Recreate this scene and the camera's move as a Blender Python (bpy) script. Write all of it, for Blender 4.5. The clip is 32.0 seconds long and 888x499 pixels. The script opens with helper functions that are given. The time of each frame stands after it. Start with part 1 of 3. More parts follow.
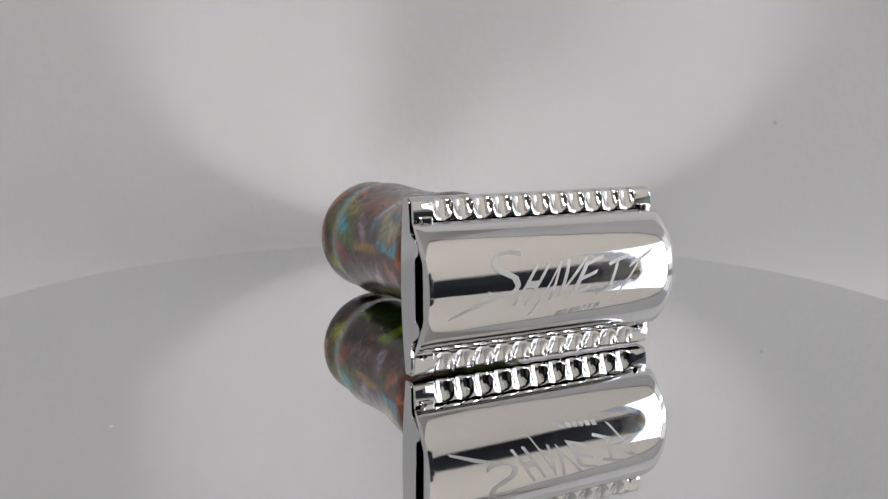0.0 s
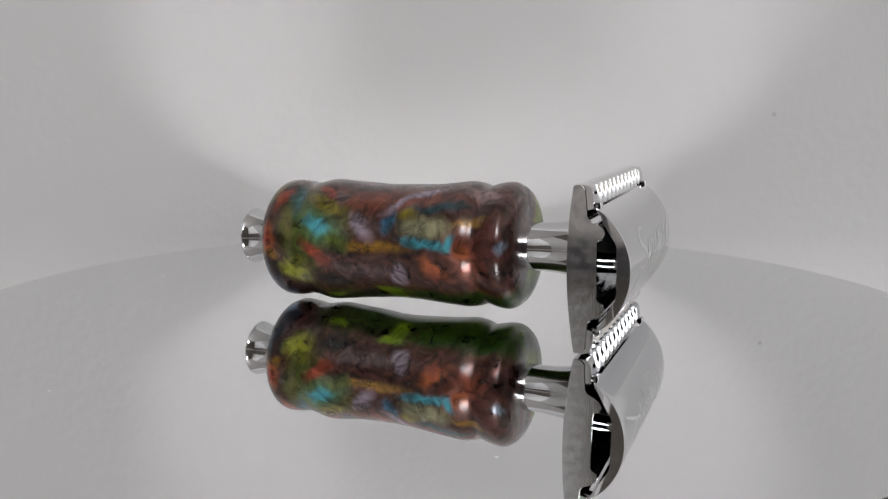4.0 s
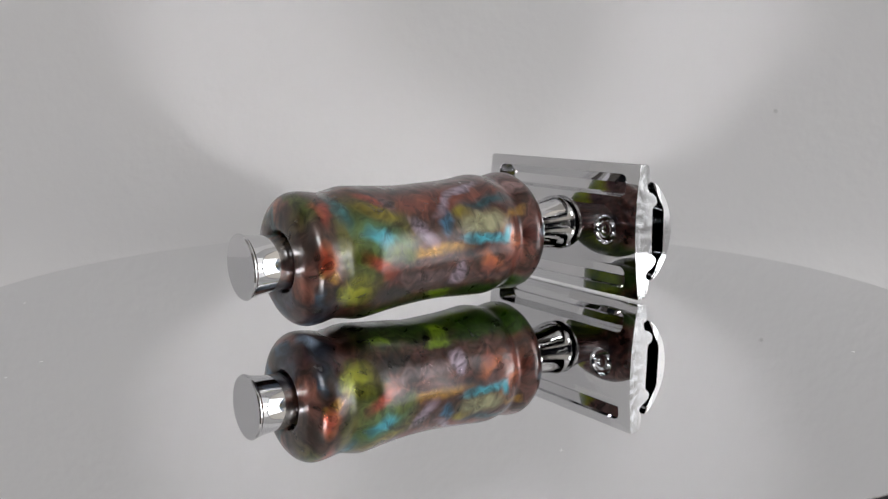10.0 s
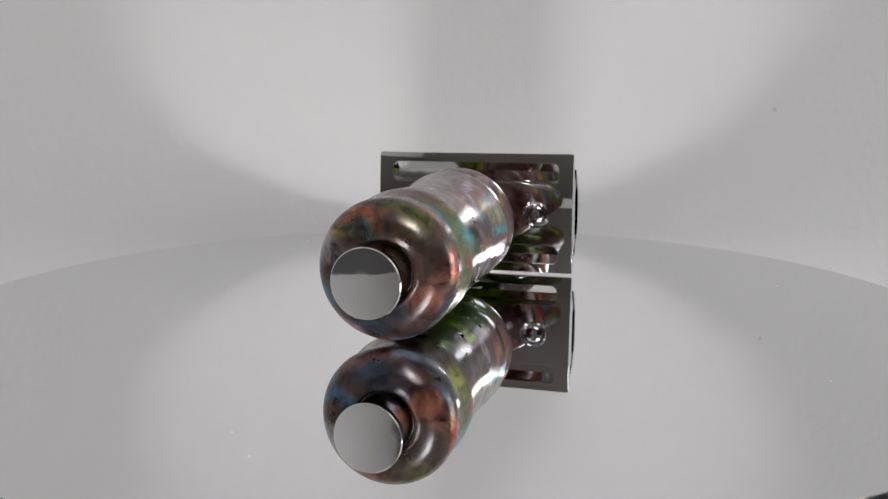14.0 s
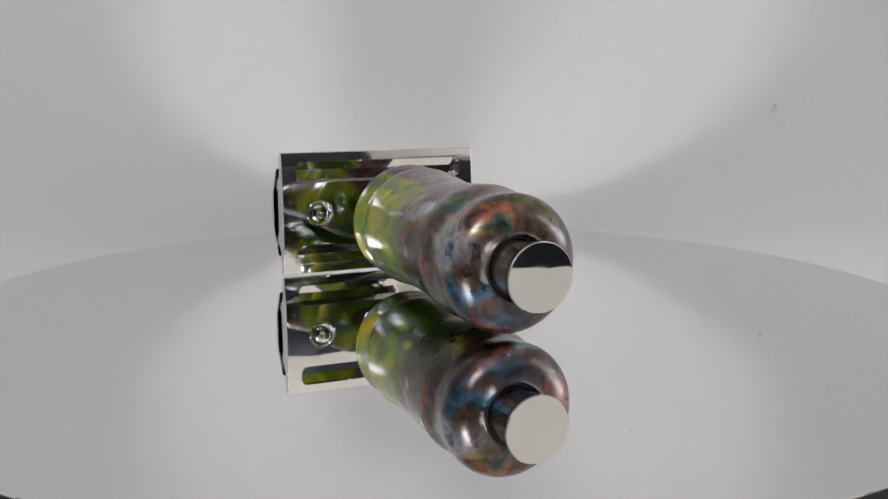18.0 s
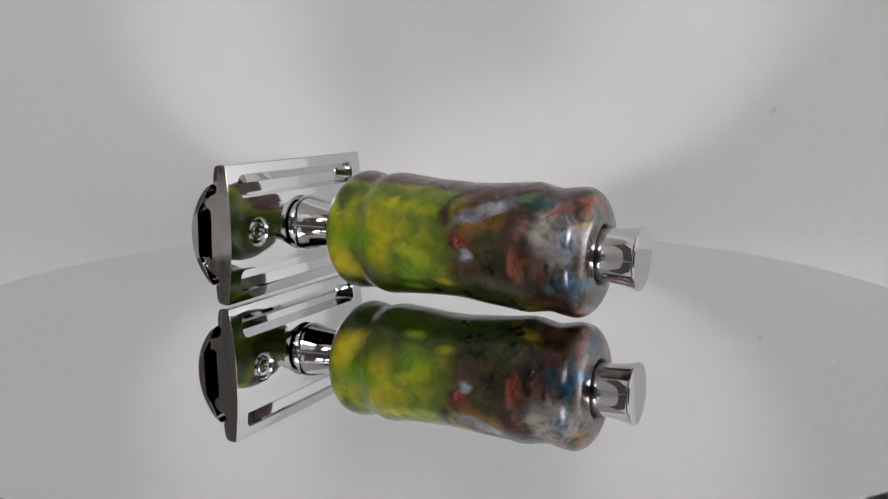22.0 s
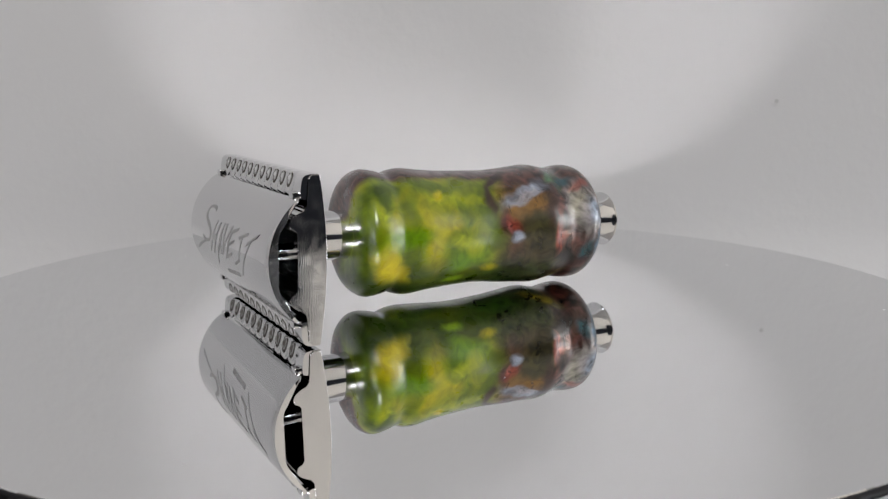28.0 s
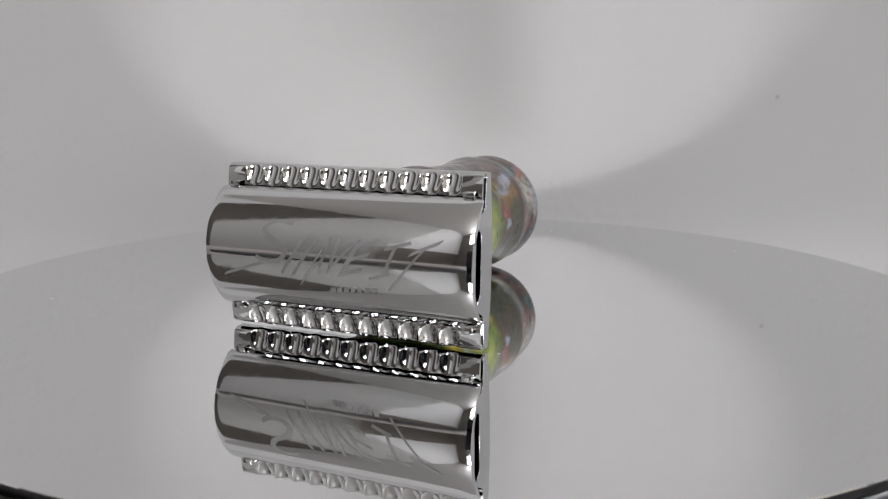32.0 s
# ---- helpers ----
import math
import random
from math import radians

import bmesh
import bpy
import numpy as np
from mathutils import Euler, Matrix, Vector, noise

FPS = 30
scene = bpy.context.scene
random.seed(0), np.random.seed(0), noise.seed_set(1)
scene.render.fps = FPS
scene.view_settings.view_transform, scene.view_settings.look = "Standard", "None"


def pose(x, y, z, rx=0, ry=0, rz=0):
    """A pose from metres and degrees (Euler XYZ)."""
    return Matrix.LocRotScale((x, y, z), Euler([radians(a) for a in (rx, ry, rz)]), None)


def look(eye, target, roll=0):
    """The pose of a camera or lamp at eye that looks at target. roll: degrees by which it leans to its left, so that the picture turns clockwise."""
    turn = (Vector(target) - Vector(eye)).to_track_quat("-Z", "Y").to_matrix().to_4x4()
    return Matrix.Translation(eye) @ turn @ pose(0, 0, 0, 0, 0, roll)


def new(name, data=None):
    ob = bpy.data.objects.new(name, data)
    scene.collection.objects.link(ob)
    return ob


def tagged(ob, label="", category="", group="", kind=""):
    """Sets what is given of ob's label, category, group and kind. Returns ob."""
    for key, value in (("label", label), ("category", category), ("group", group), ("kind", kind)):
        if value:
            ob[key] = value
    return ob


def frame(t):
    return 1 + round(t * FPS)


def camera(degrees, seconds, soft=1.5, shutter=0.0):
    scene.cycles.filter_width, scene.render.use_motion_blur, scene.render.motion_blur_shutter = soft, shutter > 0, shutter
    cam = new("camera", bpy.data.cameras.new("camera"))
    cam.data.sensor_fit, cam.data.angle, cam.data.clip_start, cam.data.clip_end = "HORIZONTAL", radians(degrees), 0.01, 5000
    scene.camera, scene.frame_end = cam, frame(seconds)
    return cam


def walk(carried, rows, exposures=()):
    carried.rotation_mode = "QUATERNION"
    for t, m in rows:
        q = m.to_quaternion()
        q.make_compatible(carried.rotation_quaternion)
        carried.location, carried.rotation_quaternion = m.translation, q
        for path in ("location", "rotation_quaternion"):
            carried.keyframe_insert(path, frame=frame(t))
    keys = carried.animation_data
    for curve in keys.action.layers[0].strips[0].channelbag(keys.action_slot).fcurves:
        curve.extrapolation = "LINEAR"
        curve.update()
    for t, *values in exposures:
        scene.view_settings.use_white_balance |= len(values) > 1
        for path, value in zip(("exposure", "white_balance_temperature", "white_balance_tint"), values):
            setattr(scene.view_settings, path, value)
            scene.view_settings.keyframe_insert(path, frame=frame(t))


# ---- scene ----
MM = 0.001

# seconds, degrees that the platter has turned
SPIN = [(0.0, -1.65), (1.0, 8.36), (2.0, 18.38), (3.0, 28.35), (6.0, 57.96), (7.0, 67.75), (8.0, 77.47), (9.0, 87.14), (10.0, 96.77),
        (11.5, 111.14), (13.0, 125.46), (14.0, 135.00), (14.5, 139.77), (16.5, 158.91), (17.0, 163.73), (18.0, 173.50), (19.0, 183.28), (20.0, 193.01),
        (21.0, 202.68), (22.0, 212.29), (23.0, 221.83), (24.0, 231.35), (24.5, 236.11), (28.0, 269.54), (29.0, 279.15), (30.0, 288.76), (31.0, 298.34),
        (32.0, 307.92)]
# seconds, degrees that the lens looks down and to the right
VIEW = [(0.0, 9.2, 0.51), (0.5, 9.22, 0.54), (1.0, 9.46, 0.57), (1.5, 9.59, 0.58), (2.0, 9.72, 0.59), (2.5, 9.65, 0.59), (3.0, 9.6, 0.58),
        (3.5, 9.67, 0.58), (5.5, 9.8, 0.55), (6.0, 9.52, 0.55), (6.5, 9.67, 0.54), (7.0, 9.83, 0.53), (7.5, 9.85, 0.52), (8.0, 9.95, 0.51),
        (8.5, 9.87, 0.5), (9.0, 10.08, 0.48), (9.5, 10.11, 0.49), (10.0, 9.94, 0.5), (10.5, 9.95, 0.51), (11.0, 10.02, 0.52),
        (11.5, 9.98, 0.52), (12.0, 10.01, 0.52), (12.5, 10.02, 0.53), (13.0, 10.04, 0.53), (13.5, 9.99, 0.54), (14.0, 10.06, 0.56),
        (14.5, 9.97, 0.56), (16.5, 10.0, 0.53), (17.0, 10.2, 0.55), (17.5, 10.14, 0.56), (18.0, 10.27, 0.57), (18.5, 10.35, 0.56),
        (19.0, 10.45, 0.56), (19.5, 10.54, 0.56), (20.0, 10.64, 0.56), (20.5, 10.73, 0.57), (21.0, 10.34, 0.57), (21.5, 9.91, 0.57),
        (22.0, 10.06, 0.57), (22.5, 10.18, 0.56), (23.0, 10.28, 0.54), (23.5, 10.25, 0.54), (24.0, 10.36, 0.53), (24.5, 10.68, 0.53),
        (25.0, 10.79, 0.53), (25.5, 10.5, 0.52), (27.5, 10.53, 0.48), (28.0, 10.57, 0.47), (28.5, 10.67, 0.45), (29.0, 10.63, 0.44),
        (29.5, 10.75, 0.46), (30.0, 10.78, 0.48), (30.5, 10.68, 0.49), (31.0, 10.7, 0.49), (31.5, 10.96, 0.46), (32.0, 10.84, 0.44)]
EYE = (0.0, -0.14894, 0.03542)
cam = camera(53.24, 32.0, soft=1.25)
cam.data.dof.use_dof, cam.data.dof.focus_distance, cam.data.dof.aperture_fstop = True, 0.13, 56.0
walk(cam, [(t, pose(*EYE, 90.13 - down, 0, -right)) for t, down, right in VIEW],
     [(0.0, -0.64), (0.4, -0.84), (1.0, -1.13), (1.5, -1.05), (2.0, -0.87), (2.5, -0.7),
      (3.0, -0.55), (29.0, -0.55), (30.0, -0.69), (31.0, -0.73), (32.0, -0.63)])

# ---- world, lamps, exposure ----
world = bpy.data.worlds.new("sky")
scene.world = world
world.use_nodes = True
sky = world.node_tree.nodes.new("ShaderNodeTexSky")
sky.sky_type, sky.sun_disc = "NISHITA", False
sky.sun_elevation, sky.sun_rotation = radians(38), radians(150)
world.node_tree.nodes["Background"].inputs["Strength"].default_value = 0.05
world.node_tree.links.new(sky.outputs["Color"], world.node_tree.nodes["Background"].inputs["Color"])
scene.cycles.caustics_reflective, scene.cycles.blur_glossy, scene.cycles.sample_clamp_indirect = True, 0.05, 0.0

ROOM = (-1.0, 0.8, -1.5, 0.2, -0.76, 1.3)      # x0, x1, y0, y1, floor, ceiling


def window_lamp(name, eye, target, wide, high, watts, colour):
    data = bpy.data.lights.new(name, "AREA")
    data.shape, data.size, data.size_y, data.energy, data.color = "RECTANGLE", wide, high, watts, colour
    ob = new(name, data)
    ob.matrix_world = look(eye, target)
    return ob


window_lamp("window_light_right", (0.812, -0.205, 0.08), (0, -0.205, 0.08), 0.22, 0.6, 1.65, (0.975, 0.985, 1.0))
window_lamp("window_light_low", (0.806, -0.03, 0.08), (0, -0.03, 0.08), 0.34, 0.16, 1.75, (0.975, 0.985, 1.0))
# added cream lamp, so the chrome mirrors a bright warm room
window_lamp("cream_fill_light", (0.815, -0.735, 0.735), (0, -0.735, 0.735), 1.43, 1.07, 2.3, (1.0, 0.94, 0.86))
window_lamp("window_curtain_light", (0.812, 0.06, 0.16), (0, 0.06, 0.16), 0.24, 0.5, 0.35, (0.985, 0.99, 1.0))
# a second added cream lamp carries that brightness round to the south
window_lamp("cream_fill_light_south", (0.51, -1.515, 0.89), (0.51, 0, 0.89), 0.56, 0.76, 0.35, (1.0, 0.975, 0.945))
window_lamp("window_light_front", (-0.12, -1.515, 0.99), (-0.12, 0, 0.99), 0.42, 0.46, 17.4, (0.985, 0.98, 1.0))

# ---- materials ----


def material(name, colour=(0.5, 0.5, 0.5), rough=0.5, metal=0.0, **more):
    m = bpy.data.materials.new(name)
    m.use_nodes = True
    b = m.node_tree.nodes["Principled BSDF"]
    b.inputs["Base Color"].default_value = (*colour, 1)
    b.inputs["Roughness"].default_value = rough
    b.inputs["Metallic"].default_value = metal
    for key, value in more.items():
        b.inputs[key.replace("_", " ")].default_value = value
    return m


def nodes_of(m):
    t = m.node_tree
    return t, t.nodes["Principled BSDF"]


def add(t, kind, inputs=(), **attributes):
    n = t.nodes.new(kind)
    for key, value in attributes.items():
        setattr(n, key, value)
    for key, value in dict(inputs).items():
        if hasattr(value, "is_linked"):
            t.links.new(value, n.inputs[key])
        else:
            n.inputs[key].default_value = value
    return n


def coords(t, scale=1.0):
    c = add(t, "ShaderNodeTexCoord")
    return add(t, "ShaderNodeVectorMath", {0: c.outputs["Object"], 1: (scale, scale, scale)}, operation="MULTIPLY").outputs[0]


def noise_of(t, vec, scale, detail=3.0, rough=0.5, distortion=0.0):
    return add(t, "ShaderNodeTexNoise", {"Vector": vec, "Scale": scale, "Detail": detail, "Roughness": rough, "Distortion": distortion})


def ramp(t, fac, stops):
    r = add(t, "ShaderNodeValToRGB", {"Fac": fac})
    el = r.color_ramp.elements
    while len(el) < len(stops):
        el.new(0.5)
    for e, (at, colour) in zip(el, stops):
        e.position, e.color = at, (*colour, 1) if len(colour) == 3 else colour
    return r.outputs["Color"]


def mix(t, fac, a, b):
    n = t.nodes.new("ShaderNodeMix")
    n.data_type = "RGBA"
    for sock, value in ((n.inputs[0], fac), (n.inputs[6], a), (n.inputs[7], b)):
        if hasattr(value, "is_linked"):
            t.links.new(value, sock)
        elif isinstance(value, (int, float)):
            sock.default_value = value
        else:
            sock.default_value = (*value, 1)
    return n.outputs[2]


def bump(t, b, height, strength, distance):
    n = add(t, "ShaderNodeBump", {"Height": height, "Strength": strength, "Distance": distance})
    t.links.new(n.outputs["Normal"], b.inputs["Normal"])


def mottled(name, dark, light, scale, rough, relief=0.0, relief_scale=400.0, **more):
    m = material(name, light, rough, **more)
    t, b = nodes_of(m)
    v = coords(t)
    big = noise_of(t, v, scale, 4.0)
    t.links.new(ramp(t, big.outputs["Fac"], [(0.3, dark), (0.7, light)]), b.inputs["Base Color"])
    if relief:
        fine = noise_of(t, v, relief_scale, 4.0)
        bump(t, b, fine.outputs["Fac"], 0.4, relief)
    return m


def chrome(name, colour=(0.72, 0.72, 0.73), rough=0.03):
    m = material(name, colour, rough, 1.0)
    t, b = nodes_of(m)
    v = coords(t)
    n = noise_of(t, v, 900.0, 3.0)
    t.links.new(ramp(t, n.outputs["Fac"], [(0.35, (rough * 0.6,) * 3), (0.75, (rough * 2.2,) * 3)]), b.inputs["Roughness"])
    bump(t, b, noise_of(t, v, 240.0, 1.0).outputs["Fac"], 0.5, 0.00003)        # hand-buffed, never quite flat
    return m


CHROME = chrome("polished_chrome")
CHROME_CAP = chrome("satin_chrome", (0.72, 0.72, 0.73), 0.055)
CHROME_END = chrome("machined_chrome", (0.66, 0.66, 0.67), 0.09)
t_, b_ = nodes_of(CHROME_END)
wave = add(t_, "ShaderNodeTexWave", {"Vector": coords(t_), "Scale": 900.0, "Distortion": 6.0, "Detail": 1.0, "Detail Scale": 0.4}, bands_direction="Y")
bump(t_, b_, wave.outputs["Fac"], 0.02, 0.00002)
ENGRAVED = material("etched_lettering", (0.5, 0.5, 0.5), 0.5, 1.0)
# near-black stands for the shade inside the razor's gaps
RECESS_SHADE = material("recess_shade", (0.02, 0.02, 0.022), 0.35)
WALL_PAINT = mottled("white_sheet_paint", (0.657, 0.656, 0.66), (0.687, 0.686, 0.69), 9.0, 0.75, 0.0003, 320.0)
ROOM_PAINT = mottled("room_wall_paint", (0.42, 0.415, 0.405), (0.47, 0.465, 0.455), 2.0, 0.8, 0.001, 80.0)
# the dimness of the room's left side is put into these two tones
DIM_TONE = mottled("dim_wall_tone", (0.165, 0.148, 0.132), (0.205, 0.187, 0.168), 2.0, 0.8, 0.001, 80.0)
DARK_WALL = mottled("dark_wall_tone", (0.075, 0.066, 0.058), (0.105, 0.093, 0.083), 2.0, 0.8, 0.001, 80.0)
# for unseen blocks that the chrome mirrors as dark bands
DARK_BLOCK = mottled("dark_block_tone", (0.022, 0.026, 0.036), (0.04, 0.046, 0.06), 8.0, 0.45)
WHITE_PAINT = mottled("white_wall_paint", (0.8, 0.8, 0.8), (0.84, 0.84, 0.84), 3.0, 0.8, 0.0006, 90.0)
CEILING_PAINT = mottled("ceiling_paint", (0.62, 0.605, 0.585), (0.66, 0.645, 0.625), 2.0, 0.85)
# for the added panels behind the cream lamps
CREAM_PANEL = mottled("cream_panel_tone", (0.6, 0.56, 0.5), (0.66, 0.62, 0.55), 30.0, 0.85)
WOOD = mottled("pale_table_laminate", (0.46, 0.43, 0.41), (0.54, 0.51, 0.485), 14.0, 0.5, 0.0002, 120.0)
FLOOR_WOOD = mottled("floor_wood", (0.16, 0.11, 0.07), (0.24, 0.17, 0.11), 6.0, 0.4)
BLACK_PLASTIC = mottled("black_plastic", (0.012, 0.012, 0.015), (0.022, 0.022, 0.026), 60.0, 0.35, 0.0001, 900.0)
RIM_BLACK = mottled("glossy_black_plastic", (0.01, 0.01, 0.012), (0.016, 0.016, 0.02), 60.0, 0.3, Specular_IOR_Level=0.25)
DARK_SPECK = mottled("grey_mark", (0.5, 0.5, 0.5), (0.58, 0.58, 0.58), 900.0, 0.8)
PHONE_GLASS = material("dark_phone_glass", (0.012, 0.013, 0.018), 0.08)

MIRROR = material("silvered_mirror", (0.885, 0.89, 0.895), 0.004, 1.0)
t_, b_ = nodes_of(MIRROR)
v_ = coords(t_)
dust = add(t_, "ShaderNodeTexVoronoi", {"Vector": v_, "Scale": 130.0, "Randomness": 1.0}, feature="F1")
keep = noise_of(t_, v_, 37.0, 2.0)
near = add(t_, "ShaderNodeMath", {0: dust.outputs["Distance"], 1: 0.028}, operation="LESS_THAN")
some = add(t_, "ShaderNodeMath", {0: keep.outputs["Fac"], 1: 0.52}, operation="GREATER_THAN")
speck = add(t_, "ShaderNodeMath", {0: near.outputs[0], 1: some.outputs[0]}, operation="MULTIPLY")
inv = add(t_, "ShaderNodeMath", {0: 1.0, 1: speck.outputs[0]}, operation="SUBTRACT")
t_.links.new(inv.outputs[0], b_.inputs["Metallic"])
t_.links.new(ramp(t_, speck.outputs[0], [(0.0, (0.004,) * 3), (1.0, (0.6,) * 3)]), b_.inputs["Roughness"])

RESIN = material("marbled_resin", (0.2, 0.1, 0.08), 0.3, 0.0, Coat_Weight=1.0, Coat_Roughness=0.2, Coat_IOR=1.52)
t_, b_ = nodes_of(RESIN)


def warped(vec, scale, detail, amount):
    """vec pushed about by a soft noise."""
    n = noise_of(t_, vec, scale, detail, 0.5)
    c = add(t_, "ShaderNodeVectorMath", {0: n.outputs["Color"], 1: (0.5, 0.5, 0.5)}, operation="SUBTRACT").outputs[0]
    c = add(t_, "ShaderNodeVectorMath", {0: c, 1: (amount, amount, amount)}, operation="MULTIPLY").outputs[0]
    return add(t_, "ShaderNodeVectorMath", {0: vec, 1: c}, operation="ADD").outputs[0]


def smooth(value, low, high, to=1.0):
    return add(t_, "ShaderNodeMapRange", {"Value": value, "From Min": low, "From Max": high, "To Max": to}, interpolation_type="SMOOTHSTEP").outputs[0]


def along_grip(vec):
    return add(t_, "ShaderNodeSeparateXYZ", {0: vec}).outputs["Y"]


# lengths in millimetres in the handle's own space
tc_ = add(t_, "ShaderNodeTexCoord")
raw = add(t_, "ShaderNodeVectorMath", {0: tc_.outputs["Object"], 1: (1000.0, 1000.0, 1000.0)}, operation="MULTIPLY").outputs[0]
eddy = warped(raw, 0.28, 1.0, 2.2)
flow = warped(eddy, 0.8, 1.0, 0.7)
loose = warped(warped(raw, 0.085, 1.0, 7.0), 0.27, 1.0, 3.2)
base_n = noise_of(t_, loose, 0.17, 1.5, 0.45, 0.8)
col = ramp(t_, base_n.outputs["Fac"], [(0.3, (0.014, 0.007, 0.006)), (0.43, (0.05, 0.017, 0.012)), (0.54, (0.1, 0.036, 0.028)), (0.62, (0.05, 0.016, 0.01)), (0.74, (0.09, 0.05, 0.045))])
green_n = noise_of(t_, loose, 0.13, 1.0, 0.4, 0.6)
green = ramp(t_, green_n.outputs["Fac"], [(0.3, (0.045, 0.08, 0.002)), (0.45, (0.115, 0.165, 0.002)), (0.56, (0.21, 0.25, 0.003)), (0.7, (0.35, 0.33, 0.004))])
side = add(t_, "ShaderNodeVectorMath", {0: eddy, 1: (0.906, 0.0, -0.42)}, operation="DOT_PRODUCT").outputs["Value"]
green_f = add(t_, "ShaderNodeMath", {0: smooth(side, -0.8, 1.4), 1: smooth(along_grip(eddy), 39.5, 34.5)}, operation="MULTIPLY").outputs[0]
col = mix(t_, green_f, col, green)
# towards the bottom the colour turns dark green, nearly to the far end
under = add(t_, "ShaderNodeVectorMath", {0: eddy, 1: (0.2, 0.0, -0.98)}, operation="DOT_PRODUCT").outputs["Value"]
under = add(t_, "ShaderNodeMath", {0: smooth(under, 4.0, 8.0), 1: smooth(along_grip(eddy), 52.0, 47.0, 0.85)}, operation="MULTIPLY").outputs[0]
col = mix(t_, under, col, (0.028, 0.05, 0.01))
col = mix(t_, smooth(along_grip(eddy), 53.5, 57.5, 0.75), col, (0.07, 0.045, 0.035))


def streaks(*specs):
    """Pools of pigment: colour, millimetres along the grip, degrees round it, the lie of the streak in degrees, half its length and width in millimetres."""
    global col
    for colour, u, deg, lie, long, wide in specs:
        a, s, r = radians(deg), radians(lie), 10.2 - 1.5 * max(0.0, u - 56.5)
        out, on, across = Vector((math.sin(a), 0, math.cos(a))), Vector((0, 1, 0)), Vector((math.cos(a), 0, -math.sin(a)))
        frame_ = Matrix((math.cos(s) * on + math.sin(s) * across, math.cos(s) * across - math.sin(s) * on, -out)).transposed()
        pushed = add(t_, "ShaderNodeVectorMath", {0: col, 1: (0.8, 0.8, 0.8), 2: flow}, operation="MULTIPLY_ADD").outputs[0]     # heavier pigment shoves the rest aside
        m = add(t_, "ShaderNodeMapping", {"Vector": pushed, "Location": out * r + on * u, "Rotation": frame_.to_euler(), "Scale": (long * 1.2, max(wide, 0.45) * (1.3 if u > 56.4 else 2.0), 8.0)}, vector_type="TEXTURE")
        d = add(t_, "ShaderNodeVectorMath", {0: m.outputs[0]}, operation="LENGTH").outputs["Value"]
        col = mix(t_, smooth(d, 1.45, 0.3, 0.6 if u > 56.4 or wide < 0.35 else 0.95), col, colour)


RED, ORANGE, GOLD, SALMON, PINK = (0.3, 0.05, 0.025), (0.34, 0.09, 0.028), (0.32, 0.16, 0.02), (0.26, 0.1, 0.075), (0.55, 0.16, 0.13)
RUST, MAROON, BROWN, DARK, BRONZE = (0.2, 0.05, 0.028), (0.1, 0.026, 0.02), (0.04, 0.016, 0.01), (0.014, 0.01, 0.008), (0.2, 0.1, 0.018)
OLIVE, BRASS, LIME, MOSS, DARK_OLIVE = (0.1, 0.095, 0.018), (0.2, 0.16, 0.014), (0.25, 0.27, 0.016), (0.08, 0.11, 0.018), (0.04, 0.035, 0.008)
LEAF, DEEP_GREEN, GREEN, CHARTREUSE, YELLOW = (0.2, 0.32, 0.012), (0.022, 0.055, 0.004), (0.12, 0.24, 0.003), (0.33, 0.38, 0.005), (0.5, 0.42, 0.006)
TEAL, DEEP_TEAL, JADE, CYAN, SAGE = (0.035, 0.13, 0.13), (0.012, 0.06, 0.075), (0.06, 0.15, 0.07), (0.05, 0.32, 0.4), (0.3, 0.3, 0.17)
BLUE, NAVY, STEEL, HAZE, PEWTER = (0.03, 0.14, 0.25), (0.014, 0.02, 0.034), (0.2, 0.25, 0.32), (0.33, 0.37, 0.46), (0.27, 0.25, 0.27)
LILAC, MAUVE, ROSE, CREAM = (0.31, 0.24, 0.3), (0.13, 0.078, 0.078), (0.28, 0.17, 0.165), (0.46, 0.44, 0.35)
# broad pools
streaks((MOSS, 49.5, -72, 85, 7, 2), (OLIVE, 44, -60, 20, 4, 2), (BRONZE, 41, 62, 0, 4, 1.8), (DARK_OLIVE, 44.5, 95, 0, 5, 2.2),
        (PEWTER, 53.5, 66, 80, 4, 1.8), (RUST, 30, -40, 0, 9, 1.6), (RUST, 20, -95, 60, 5, 1.5), (MAUVE, 25, -5, 0, 14, 2))
# end dome
streaks((BROWN, 58.1, 11, 79, 3.4, 1.4), (OLIVE, 56.7, -29, -79, 2.4, 1.5), (MOSS, 56.7, -17, 86, 3.9, 0.8), (BLUE, 58.1, 173, 82, 3.9, 0.7),
        (NAVY, 58.5, 171, 90, 3.3, 0.8), (MAROON, 57.8, -151, -82, 2.9, 0.9), (DARK, 57.7, -66, -85, 2.4, 0.8), (SALMON, 57.2, 165, 90, 4.6, 0.4),
        (RUST, 57.8, 21, -85, 2.9, 0.6), (SALMON, 57.4, 19, -84, 3.3, 0.5), (PEWTER, 57.9, 69, -81, 1.8, 0.8), (ORANGE, 58.3, -118, -75, 1.7, 0.8),
        (SALMON, 58, -110, 90, 1.8, 0.7), (BLUE, 58.3, 116, 51, 1.3, 0.9), (MOSS, 56.9, -26, -77, 2.9, 0.4), (TEAL, 58.3, 23, -84, 2.6, 0.4))
